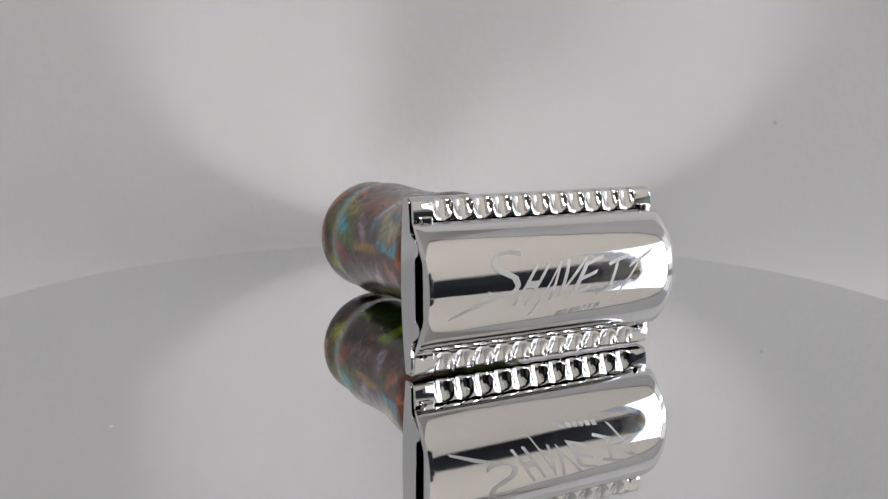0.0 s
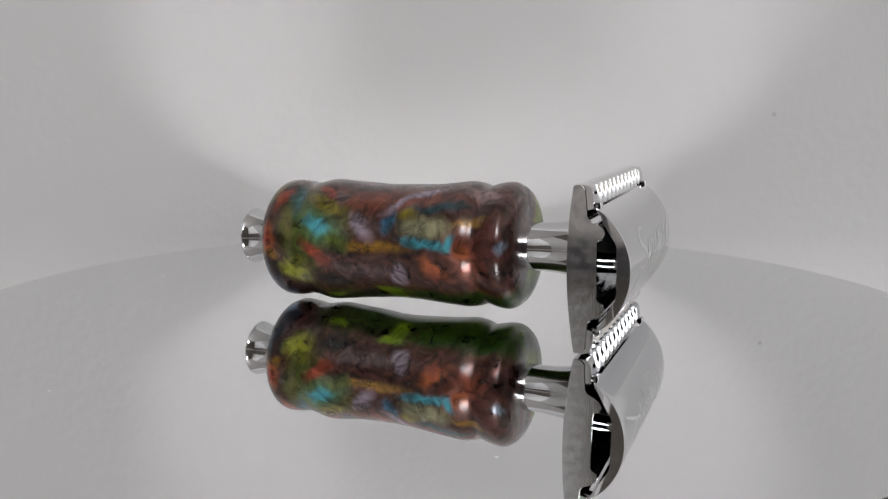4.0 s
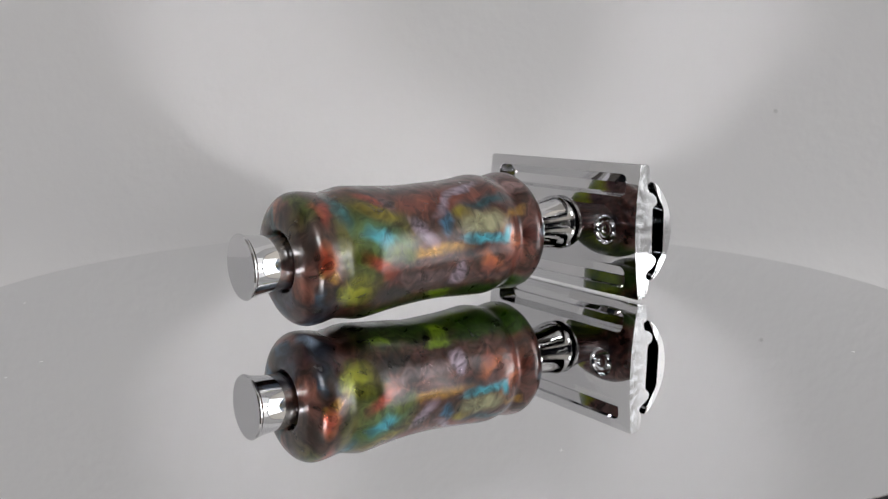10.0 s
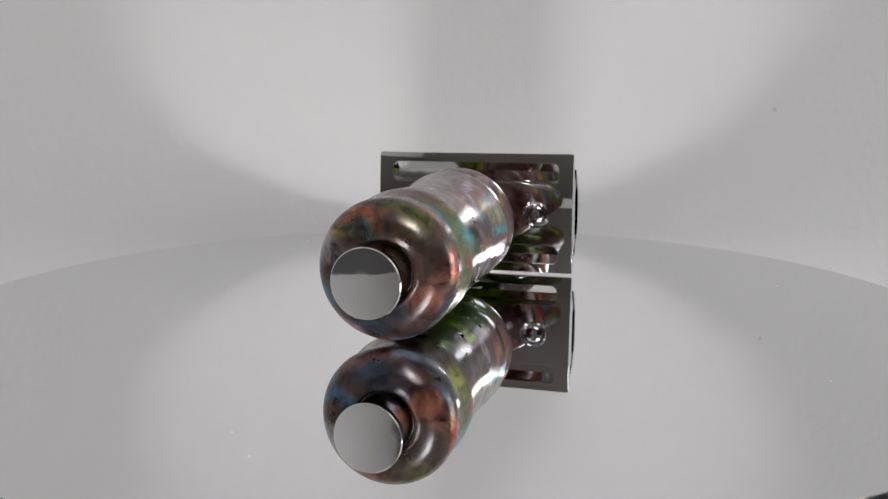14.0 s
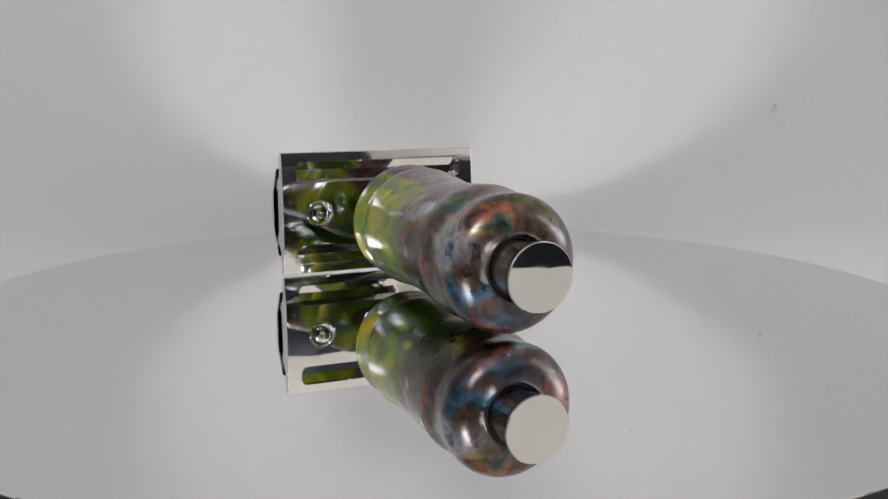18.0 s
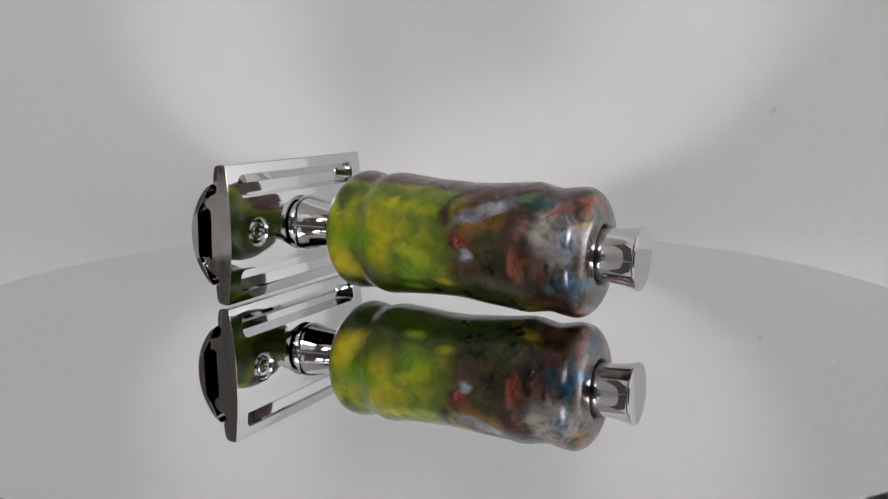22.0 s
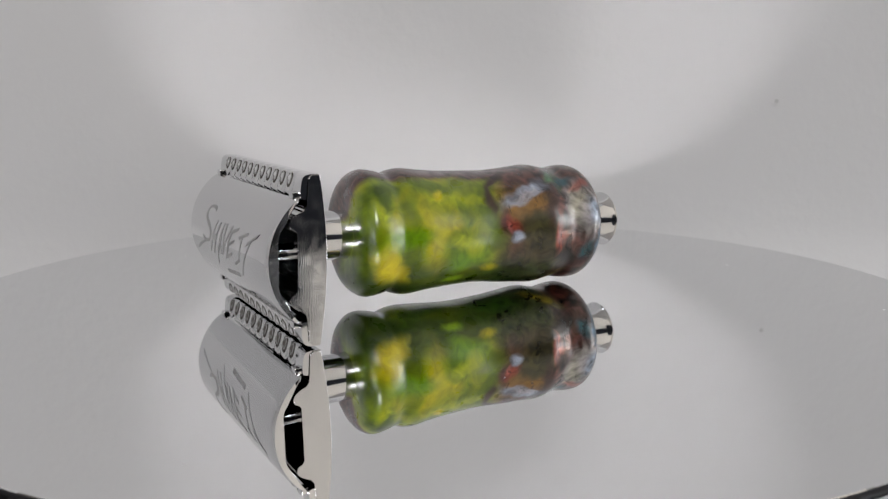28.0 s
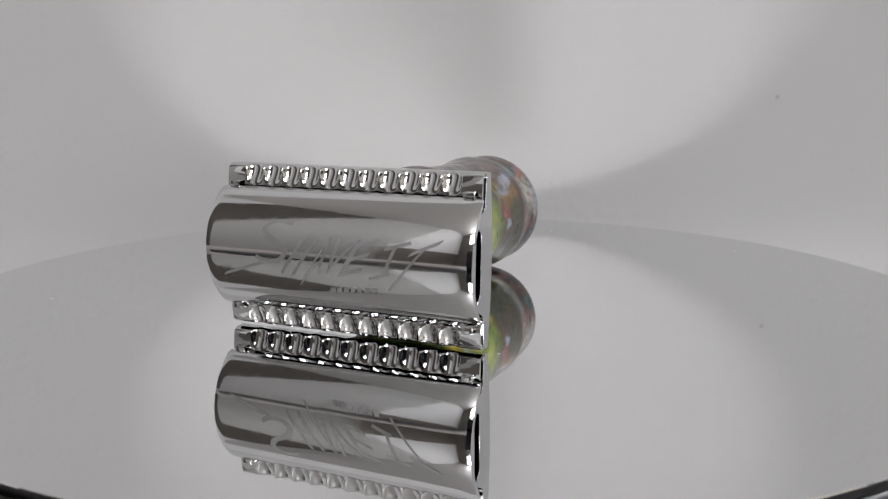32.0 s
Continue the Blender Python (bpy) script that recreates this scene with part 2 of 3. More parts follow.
# end dome
streaks((SALMON, 57, -170, 86, 2, 0.5), (BLUE, 56.6, 114, -89, 2.5, 0.4), (ORANGE, 57.4, 21, -70, 2.4, 0.4), (BLUE, 57, 102, 79, 1.8, 0.5),
        (BRASS, 57.8, 50, -79, 1.6, 0.5), (SALMON, 57.7, -91, 90, 1.9, 0.3), (SALMON, 58, -119, 90, 1.4, 0.4), (ORANGE, 57.5, 34, -76, 1.4, 0.4),
        (BLUE, 56.6, -117, -80, 1.1, 0.4), (GOLD, 57.1, 55, -65, 1.1, 0.4), (GOLD, 56.6, -94, 78, 0.9, 0.3))
# end bulb
streaks((NAVY, 55.4, -148, -83, 2.8, 1.3), (CREAM, 53.6, 68, 75, 3.4, 1.4), (PEWTER, 55.2, 72, -69, 2.8, 1.1), (LIME, 50.8, -115, 62, 2.3, 1.3),
        (TEAL, 51.7, -38, 79, 3.1, 0.7), (OLIVE, 52.1, -69, 84, 3.1, 0.7), (DARK, 50.4, 118, 23, 2, 0.7), (NAVY, 56, -127, 73, 1.5, 0.9),
        (DEEP_TEAL, 54.5, 111, -67, 1.9, 0.7), (ORANGE, 55.7, -83, 84, 2.2, 0.6), (STEEL, 55.6, 71, 74, 2.2, 0.6), (STEEL, 56.1, -164, -74, 1.8, 0.6),
        (DEEP_GREEN, 49.6, 37, -69, 2.1, 0.5), (DEEP_TEAL, 50.6, 37, -20, 2, 0.5), (LIME, 52.4, -117, -30, 1.4, 0.7), (RED, 54.3, -39, -74, 1.9, 0.5))
# end bulb
streaks((RED, 53.6, 44, -19, 2, 0.3), (RED, 56.3, -81, 90, 1.4, 0.4), (ORANGE, 55.4, -35, 80, 1.5, 0.3), (GOLD, 54.8, -100, 83, 0.9, 0.4),
        (BROWN, 53.1, 95, 75, 0.9, 0.4))
# pearl flank
streaks((DEEP_GREEN, 21.8, -155, -7, 9.1, 1.6), (JADE, 45.5, -71, 32, 4.4, 1.3), (DEEP_GREEN, 38.4, -169, -5, 5.1, 1.1), (SAGE, 26.9, -67, 4, 3.9, 1),
        (MAROON, 16.2, -82, -80, 3, 1.2), (DEEP_TEAL, 25.1, -48, -5, 5, 0.7), (DEEP_GREEN, 25.6, -142, 5, 5.5, 0.6), (MAUVE, 37.1, -112, 5, 6.1, 0.5),
        (RUST, 38, -40, -9, 3.5, 0.8), (BRASS, 45.8, -46, 28, 3, 0.9), (GOLD, 36.6, -87, 1, 5.3, 0.5), (DEEP_GREEN, 16.8, -140, 15, 4.4, 0.6),
        (DARK, 43.9, -124, 12, 3.1, 0.7), (ROSE, 18, -31, 22, 3, 0.7), (CYAN, 26.4, -83, 8, 3.9, 0.5), (MOSS, 42.6, -85, 24, 2.1, 0.8))
# pearl flank
streaks((ORANGE, 25.3, -106, 29, 2.7, 0.6), (RED, 46.8, -95, 38, 2.6, 0.6), (LEAF, 33.3, -149, 36, 1.7, 0.9), (LILAC, 38.4, -67, 50, 2.3, 0.6),
        (RED, 45.3, -33, 32, 2.7, 0.5), (CYAN, 46.3, -69, 22, 2.2, 0.6), (LILAC, 27.8, -28, -16, 3.1, 0.4), (LILAC, 32.5, -42, -38, 3, 0.4),
        (MAUVE, 43.4, -37, 74, 1.6, 0.7), (BLUE, 33.6, -62, -71, 1.8, 0.6), (RUST, 25.2, -113, 23, 1.8, 0.6), (BRASS, 30.7, -56, -4, 1.6, 0.6),
        (SALMON, 21.4, -90, 83, 1.9, 0.5), (LILAC, 31.9, -119, 26, 1.3, 0.7), (GOLD, 19.7, -62, -9, 2.2, 0.4), (LEAF, 34.4, -136, 2, 2, 0.4))
# pearl flank
streaks((ORANGE, 20.4, -89, 65, 1.3, 0.6), (LILAC, 31.3, -109, 16, 1, 0.6), (CYAN, 22.3, -80, -66, 1.1, 0.5), (STEEL, 14.2, -83, -43, 1.1, 0.5),
        (LEAF, 45.2, -147, -8, 2, 0.2))
# clear flank
streaks((DEEP_GREEN, 38.9, 160, -9, 4.4, 1.2), (MAUVE, 25.5, 14, -4, 6.2, 0.7), (DEEP_GREEN, 25.9, 167, 14, 4.3, 0.9), (GREEN, 30.3, 111, -20, 3.2, 1.2),
        (MAUVE, 37.5, 14, -3, 6.1, 0.6), (GREEN, 19.5, 87, -4, 3.6, 0.9), (STEEL, 41.8, 52, -22, 4.4, 0.7), (YELLOW, 15.6, 115, 67, 2.6, 1),
        (HAZE, 42.6, 49, -28, 3.5, 0.7), (YELLOW, 17.5, 119, 58, 2.9, 0.8), (CHARTREUSE, 30.9, 98, 31, 2, 0.9), (DARK_OLIVE, 42.2, 80, -34, 2, 0.9),
        (PEWTER, 41.9, 53, -23, 2.5, 0.7), (BRONZE, 44, 64, -31, 2.5, 0.7), (BRASS, 48.2, 153, -36, 3.4, 0.5), (DARK_OLIVE, 44.1, 81, 56, 1.8, 0.8))
# clear flank
streaks((BROWN, 37, 31, -45, 3.2, 0.4), (CHARTREUSE, 25.4, 54, 12, 2.4, 0.5), (MAROON, 37.3, 79, -69, 1.6, 0.7), (BROWN, 46.6, 70, -77, 2.7, 0.4),
        (LEAF, 28.9, 138, 8, 1.8, 0.6), (RED, 47.7, 97, 86, 2.1, 0.5), (RUST, 48.4, 94, 68, 1.7, 0.6), (CHARTREUSE, 30.6, 54, 7, 3.4, 0.3),
        (BROWN, 35.2, 56, 85, 2.5, 0.4), (CHARTREUSE, 28.5, 95, -15, 1.2, 0.7), (CHARTREUSE, 14.5, 65, 80, 1.9, 0.4),
        (JADE, 48.3, 32, -45, 1.5, 0.5), (RED, 38.8, 81, 51, 1.2, 0.5), (HAZE, 39.3, 94, 63, 1, 0.5), (YELLOW, 34.7, 125, 2, 1.5, 0.3))
# clear flank
streaks((YELLOW, 25, 50, -71, 1, 0.4), (CHARTREUSE, 28.9, 51, -32, 2, 0.2), (SALMON, 48.3, 71, -86, 1.8, 0.2), (PINK, 38.2, 84, -1, 0.4, 0.2))
# fine threads of darker and paler pigment drawn out by the stirring
fibre = noise_of(t_, flow, 0.3, 2.0, 0.5, 1.6)
shade = ramp(t_, fibre.outputs["Fac"], [(0.32, (0.16, 0.15, 0.14)), (0.45, (0.6, 0.59, 0.58)), (0.55, (0.95, 0.95, 0.95)), (0.68, (1.35, 1.33, 1.3))])
mul = add(t_, "ShaderNodeMix", data_type="RGBA", blend_type="MULTIPLY")
t_.links.new(add(t_, "ShaderNodeMapRange", {"Value": green_f, "To Min": 0.75, "To Max": 0.3}).outputs[0], mul.inputs[0])
t_.links.new(col, mul.inputs[6])
t_.links.new(shade, mul.inputs[7])
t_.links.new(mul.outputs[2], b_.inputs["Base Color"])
# the clear green resin lets light through
t_.links.new(add(t_, "ShaderNodeMath", {0: green_f, 1: 0.85}, operation="MULTIPLY").outputs[0], b_.inputs["Subsurface Weight"])
b_.inputs["Subsurface Radius"].default_value = (0.9, 1.0, 0.12)
b_.inputs["Subsurface Scale"].default_value = 0.006
b_.inputs["Specular IOR Level"].default_value = 0.12
pearl = noise_of(t_, flow, 0.35, 2.0, 0.5, 0.6)
mica = add(t_, "ShaderNodeMapRange", {"Value": pearl.outputs["Fac"], "From Min": 0.4, "From Max": 0.66, "To Max": 0.75}).outputs[0]
clear = add(t_, "ShaderNodeMath", {0: 1.0, 1: green_f}, operation="SUBTRACT").outputs[0]
t_.links.new(add(t_, "ShaderNodeMath", {0: mica, 1: clear}, operation="MULTIPLY").outputs[0], b_.inputs["Metallic"])
t_.links.new(ramp(t_, pearl.outputs["Fac"], [(0.3, (0.36,) * 3), (0.7, (0.26,) * 3)]), b_.inputs["Roughness"])

# ---- mesh helpers ----


def part(name, bm, mat, parent=None, label="", smooth=40.0):
    me = bpy.data.meshes.new(name)
    bmesh.ops.recalc_face_normals(bm, faces=bm.faces[:])
    bm.to_mesh(me)
    bm.free()
    me.materials.append(mat)
    if smooth:
        me.shade_smooth()
        me.set_sharp_from_angle(angle=radians(smooth))
    ob = new(name, me)
    ob.parent = parent
    if label:
        ob["label"] = label
    return ob


def thing(name, label, category, m=None):
    ob = tagged(new(name), label, category)
    ob.empty_display_size = 0.01
    if m is not None:
        ob.matrix_world = m
    return ob


def box(bm, x0, x1, y0, y1, z0, z1):
    v = [bm.verts.new((x, y, z)) for z in (z0, z1) for x, y in ((x0, y0), (x1, y0), (x1, y1), (x0, y1))]
    for a in ((0, 3, 2, 1), (4, 5, 6, 7), (0, 1, 5, 4), (1, 2, 6, 5), (2, 3, 7, 6), (3, 0, 4, 7)):
        bm.faces.new([v[i] for i in a])


def soft_box(x0, x1, y0, y1, z0, z1, r, seg=3):
    bm = bmesh.new()
    box(bm, x0, x1, y0, y1, z0, z1)
    bmesh.ops.bevel(bm, geom=bm.edges[:], offset=r, segments=seg, profile=0.5, affect="EDGES")
    return bm


def lathe(profile, seg=64, axis="y"):
    """Turned solid: profile of (along, radius)."""
    bm = bmesh.new()
    rings = []
    for u, r in profile:
        ring = []
        for i in range(seg if r > 1e-9 else 1):
            a = 2 * math.pi * i / seg
            s, c = r * math.sin(a), r * math.cos(a)
            ring.append(bm.verts.new((s, u, c) if axis == "y" else (s, c, u)))
        rings.append(ring)
    for a, b in zip(rings, rings[1:]):
        for i in range(seg):
            j = (i + 1) % seg
            q = [a[i % len(a)], a[j % len(a)], b[j % len(b)], b[i % len(b)]]
            q = list(dict.fromkeys(q))
            if len(q) > 2:
                bm.faces.new(q)
    for ring in (rings[0], rings[-1]):
        if len(ring) > 1:
            bm.faces.new(ring)
    return bm


def spline(points, n):
    """A smooth curve through points (Catmull-Rom)."""
    out = []
    p = [points[0], *points, points[-1]]
    for i in range(1, len(p) - 2):
        for k in range(n):
            s = k / n
            out.append(tuple(0.5 * (2 * b + (c - a) * s + (2 * a - 5 * b + 4 * c - d) * s * s + (3 * b - a - 3 * c + d) * s ** 3)
                             for a, b, c, d in zip(p[i - 1], p[i], p[i + 1], p[i + 2])))
    out.append(tuple(points[-1]))
    return out


def extruded(outline, x0, x1):
    """A solid with the outline (y, z), from x0 to x1."""
    bm = bmesh.new()
    a = [bm.verts.new((x0, y, z)) for y, z in outline]
    b = [bm.verts.new((x1, y, z)) for y, z in outline]
    n = len(outline)
    bm.faces.new(a[::-1])
    bm.faces.new(b)
    for i in range(n):
        bm.faces.new((a[i], a[(i + 1) % n], b[(i + 1) % n], b[i]))
    return bm


def cut(bm, cutters, bevel=0.0):
    """The bmesh less the cutters, with its sharp edges eased."""
    def obj(b, name):
        me = bpy.data.meshes.new(name)
        bmesh.ops.recalc_face_normals(b, faces=b.faces[:])
        b.to_mesh(me)
        b.free()
        return new(name, me)
    body = obj(bm, "blank")
    tools = [obj(c, "tool") for c in cutters]
    for tool in tools:
        mod = body.modifiers.new("cut", "BOOLEAN")
        mod.operation, mod.object, mod.solver = "DIFFERENCE", tool, "EXACT"
    if bevel:
        mod = body.modifiers.new("ease", "BEVEL")
        mod.width, mod.segments, mod.limit_method, mod.angle_limit = bevel, 2, "ANGLE", radians(38)
    out = bmesh.new()
    out.from_object(body, bpy.context.evaluated_depsgraph_get())
    for ob in (body, *tools):
        bpy.data.objects.remove(ob)
    return out


def stadium(x0, x1, z0, z1, y0, y1, r, seg=6):
    """A rounded rectangle in x and z, as a solid from y0 to y1."""
    bm = bmesh.new()
    pts = []
    for cx, cz, s in ((x1 - r, z1 - r, 0), (x0 + r, z1 - r, 90), (x0 + r, z0 + r, 180), (x1 - r, z0 + r, 270)):
        for i in range(seg + 1):
            a = radians(s + 90 * i / seg)
            pts.append((cx + r * math.cos(a), cz + r * math.sin(a)))
    a = [bm.verts.new((x, y0, z)) for x, z in pts]
    b = [bm.verts.new((x, y1, z)) for x, z in pts]
    bm.faces.new(a)
    bm.faces.new(b[::-1])
    for i in range(len(pts)):
        j = (i + 1) % len(pts)
        bm.faces.new((a[i], b[i], b[j], a[j]))
    return bm


def structure(name, bm, mat, label, smooth=0.0):
    return tagged(part(name, bm, mat, smooth=smooth), label, kind="structure")


# ---- room ----
X0, X1, Y0, Y1, ZF, ZC = ROOM
T = 0.06


bm = bmesh.new()
for y0, y1, z0, z1 in ((Y0, -1.46, ZF, ZC), (-1.46, -0.34, ZF, -0.11), (-0.34, -0.09, ZF, -0.24), (-0.09, -0.07, ZF, -0.11), (-1.46, -0.37, -0.11, 0.19), (-0.09, -0.07, -0.11, 1.275),
                       (-1.46, -0.07, 1.275, ZC)):
    box(bm, X1, X1 + T, y0, y1, z0, z1)
structure("wall_east", bm, ROOM_PAINT, "off-white painted room wall with a wide opening for the cream fill light")
bm = bmesh.new()
for y0, y1, z0, z1 in ((-0.07, Y1, ZF, -0.1), (-0.07, Y1, 0.42, ZC), (-0.07, -0.065, -0.1, 0.42), (0.19, Y1, -0.1, 0.42)):
    box(bm, X1, X1 + T, y0, y1, z0, z1)
structure("wall_east_white", bm, WHITE_PAINT, "white painted wall end with a curtained window")
bm = bmesh.new()
box(bm, X1 + 0.03, X1 + 0.034, -0.065, 0.19, -0.1, 0.42)
structure("window_curtain", bm, WHITE_PAINT, "thin white curtain over the narrow window")
# unseen panels added behind the cream lamp to keep the sky out
bm = bmesh.new()
box(bm, X1 + 0.03, X1 + 0.036, -1.46, -0.37, 0.19, 1.275)
box(bm, X1 + 0.03, X1 + 0.036, -0.37, -0.09, 0.39, 1.275)
structure("cream_panel_east", bm, CREAM_PANEL, "unseen cream panel added behind the fill light to shut out the sky")
# unseen block, added to give the cap's reflection its dark band
bm = soft_box(X1 - 0.06, X1, -0.9, -0.39, ZF, 0.15, 0.004)
structure("dark_block_east", bm, DARK_BLOCK, "unseen dark blue-grey block added for the dark band in the cap")
# taller unseen block, added to darken what the knob mirrors
bm = soft_box(X1 - 0.12, X1, -1.48, -0.9, ZF, 0.46, 0.004)
structure("dark_block_corner", bm, DARK_BLOCK, "tall unseen dark blue-grey block added to darken the knob's reflection")
# unseen wall, toned dark in place of a dimly lit room
bm = bmesh.new()
for x0, x1, z0, z1 in ((X0 - T, -0.35, ZF, ZC), (-0.35, 0.11, ZF, 0.74), (-0.35, 0.11, 1.24, ZC), (0.11, 0.22, ZF, ZC), (0.22, 0.8, ZF, 0.5), (0.22, 0.8, 1.275, ZC), (0.8, X1 + T, ZF, ZC)):
    box(bm, x0, x1, Y0 - T, Y0, z0, z1)
structure("wall_south", bm, DIM_TONE, "unseen room wall in a dim taupe tone with two openings")
# the same added panel behind the south cream lamp
bm = bmesh.new()
box(bm, 0.22, 0.8, Y0 - 0.036, Y0 - 0.03, 0.5, 1.275)
structure("cream_panel_south", bm, CREAM_PANEL, "unseen cream panel added behind the south fill light")
# unseen west wall, split into the tones that the chrome should mirror
bm = bmesh.new()
box(bm, X0 - T, X0, Y0, -0.88, ZF, 0.36)
structure("wall_west", bm, DIM_TONE, "unseen lower wall part, dim taupe for the chrome's reflections")
bm = bmesh.new()
box(bm, X0 - T, X0, Y0, -0.88, 0.36, ZC)
structure("wall_west_upper", bm, WHITE_PAINT, "unseen upper wall part, white for the chrome's reflections")
bm = bmesh.new()
box(bm, X0 - T, X0, -0.88, -0.47, ZF, ZC)
structure("wall_west_pale", bm, ROOM_PAINT, "unseen middle of the west wall, off-white for the chrome's reflections")
bm = bmesh.new()
box(bm, X0 - T, X0, -0.47, -0.1, ZF, ZC)
structure("wall_west_dark", bm, DARK_WALL, "unseen part of the west wall, dark brown for the chrome's reflections")
bm = bmesh.new()
box(bm, X0 - T, X0, -0.1, Y1, ZF, ZC)
structure("wall_west_white", bm, WHITE_PAINT, "unseen end of the west wall, white for the chrome's reflections")
bm = bmesh.new()
box(bm, X0 - T, X1 + T, Y1, Y1 + T, ZF, ZC)
structure("wall_north", bm, WHITE_PAINT, "off-white painted wall behind the white backdrop")
bm = bmesh.new()
box(bm, X0 - T, X1 + T, Y0 - T, Y1 + T, ZF - T, ZF)
structure("floor", bm, FLOOR_WOOD, "warm brown wooden room floor")
bm = bmesh.new()
box(bm, X0 - T, X1 + T, Y0 - T, Y1 + T, ZC, ZC + T)
structure("ceiling", bm, CEILING_PAINT, "plain off-white ceiling")

TABLE_Z = -0.030
table = thing("table", "pale laminate table under the turntable", "table", pose(0, 0, TABLE_Z))
part("tabletop", soft_box(-0.55, 0.135, -0.62, 0.185, -0.03, 0, 0.003), WOOD, table)
for x in (-0.5, 0.095):
    for y in (-0.56, 0.13):
        part("leg", soft_box(x - 0.025, x + 0.025, y - 0.025, y + 0.025, ZF - TABLE_Z, -0.03, 0.003), WOOD, table)

# ---- white backdrop: a sheet that lies on the table and sweeps up ----
R_SWEEP, Y_BACK, Y_FRONT = 0.028, 0.0905, -0.02
line = [(Y_FRONT + (Y_BACK - R_SWEEP - Y_FRONT) * i / 6, 0.0) for i in range(6)]
line += [(Y_BACK - R_SWEEP + R_SWEEP * math.sin(radians(a)), R_SWEEP - R_SWEEP * math.cos(radians(a))) for a in range(0, 91, 6)]
line += [(Y_BACK + 0.004 * i / 6, R_SWEEP + 0.29 * i / 6) for i in range(1, 7)]
bm = extruded([*[(y, z + 0.0016) for y, z in line], *[(y + 0.0016, z) for y, z in reversed(line)]], -0.5, 0.14)
backdrop = part("white_backdrop", bm, WALL_PAINT, smooth=50)
backdrop.location.z = TABLE_Z
tagged(backdrop, "matt white curved backdrop sheet with faint plaster-like grain", "backdrop")

speck = part("speck", lathe([(0, 0.0), (0, 0.0006), (0.0002, 0.0005), (0.0003, 0.0)], 9), DARK_SPECK, backdrop, "small grey mark")
speck.location = (0.0905, 0.0894, 0.0615)

# ---- turntable ----
base = thing("turntable_base", "round black plastic turntable base on a white sheet", "turntable", pose(0, 0, TABLE_Z + 0.0016))
part("housing", lathe([(0, 0.070), (0.0, 0.076), (0.003, 0.078), (0.017, 0.078), (0.019, 0.076), (0.019, 0.0)], 96, "z"), BLACK_PLASTIC, base)
part("spindle", lathe([(0.019, 0.02), (0.0224, 0.02), (0.0224, 0.0)], 32, "z"), BLACK_PLASTIC, base)

platter = thing("mirror_platter", "round silver mirror disc, slightly dusty, on the turntable", "mirror", pose(0, 0, 0))
part("mirror", lathe([(0, 0.0), (0, 0.0842), (-0.00008, 0.08428), (-0.0022, 0.0843), (-0.0022, 0.0)], 192, "z"), MIRROR, platter, smooth=20)
part("backing", lathe([(-0.0022, 0.0), (-0.0022, 0.0843), (-0.006, 0.0837), (-0.006, 0.0)], 96, "z"), BLACK_PLASTIC, platter)
part("rim", lathe([(-0.0022, 0.08435), (-0.001, 0.0846), (-0.0007, 0.085), (-0.0007, 0.0861), (-0.0011, 0.0867), (-0.003, 0.087), (-0.0035, 0.0866), (-0.0035, 0.08435)], 192, "z"),
     RIM_BLACK, platter, "glossy black plastic rim", 50)

# ---- phone that films, on a stand with a widened foot ----
phone = thing("smartphone", "dark smartphone held level on a black stand", "phone", pose(0.045, -0.158, 0.0128, -10, 0, 0))
part("body", soft_box(-0.079, 0.079, -0.008, 0.0, -0.0365, 0.0365, 0.0035), PHONE_GLASS, phone)
stand = thing("phone_stand", "black stand carrying the phone, its foot widened to darken reflections", "stand", pose(0.045, -0.168, TABLE_Z))
# unseen foot, oversized so that the knob's end mirrors something dark
part("foot", soft_box(-0.29, 0.05, -0.09, 0.045, 0, 0.006, 0.002), BLACK_PLASTIC, stand)
part("upright", soft_box(-0.012, 0.012, -0.012, -0.004, 0.006, 0.055, 0.002), BLACK_PLASTIC, stand)

# ---- razor, in its own space: x along the head, y along the handle, z up ----
razor = thing("safety_razor", "chrome safety razor with chunky marbled resin handle on a mirror", "razor")


def mm(points):
    return [(a * MM, b * MM) for a, b in points]


GRIP = [(57.2, 4.6), (57.75, 5.1), (57.6, 6.9), (57.15, 8.2), (56.2, 9.5), (54.8, 10.2), (52.9, 10.1), (51.0, 9.75), (49.2, 10.0), (47.1, 10.4),
        (44.5, 10.2), (41.7, 9.98), (36.0, 9.68), (32.0, 9.75), (28.2, 9.95), (24.8, 10.2), (22.2, 10.4), (20.4, 10.15), (18.8, 9.65), (17.4, 10.0),
        (15.5, 10.3), (14.3, 10.05), (13.2, 9.2), (12.6, 8.1), (12.35, 6.6), (12.3, 5.2)]
GRIP = [(u + 0.9 * max(0.0, min(1.0, (u - 46) / 9)), r * 1.01) for u, r in GRIP]
outline = spline(mm(GRIP), 4)
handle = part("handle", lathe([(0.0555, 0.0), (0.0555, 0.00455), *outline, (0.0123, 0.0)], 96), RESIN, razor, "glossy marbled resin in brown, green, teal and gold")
for v in handle.data.vertices:      # the hand-turned grip is a little out of true
    a = math.atan2(v.co.x, v.co.z)
    swell = math.sin(math.pi * min(1.0, max(0.0, (v.co.y - 0.014) / 0.04)))
    k = 1 + swell * (0.011 * math.sin(2 * a + v.co.y * 160) + 0.006 * math.sin(3 * a - v.co.y * 330) + 0.004 * math.sin(5 * a + v.co.y * 610))
    v.co.x *= k
    v.co.z *= k
    v.co.y -= 0.0006 * max(0.0, v.co.x / 0.01) * max(0.0, min(1.0, (0.02 - v.co.y) / 0.006))
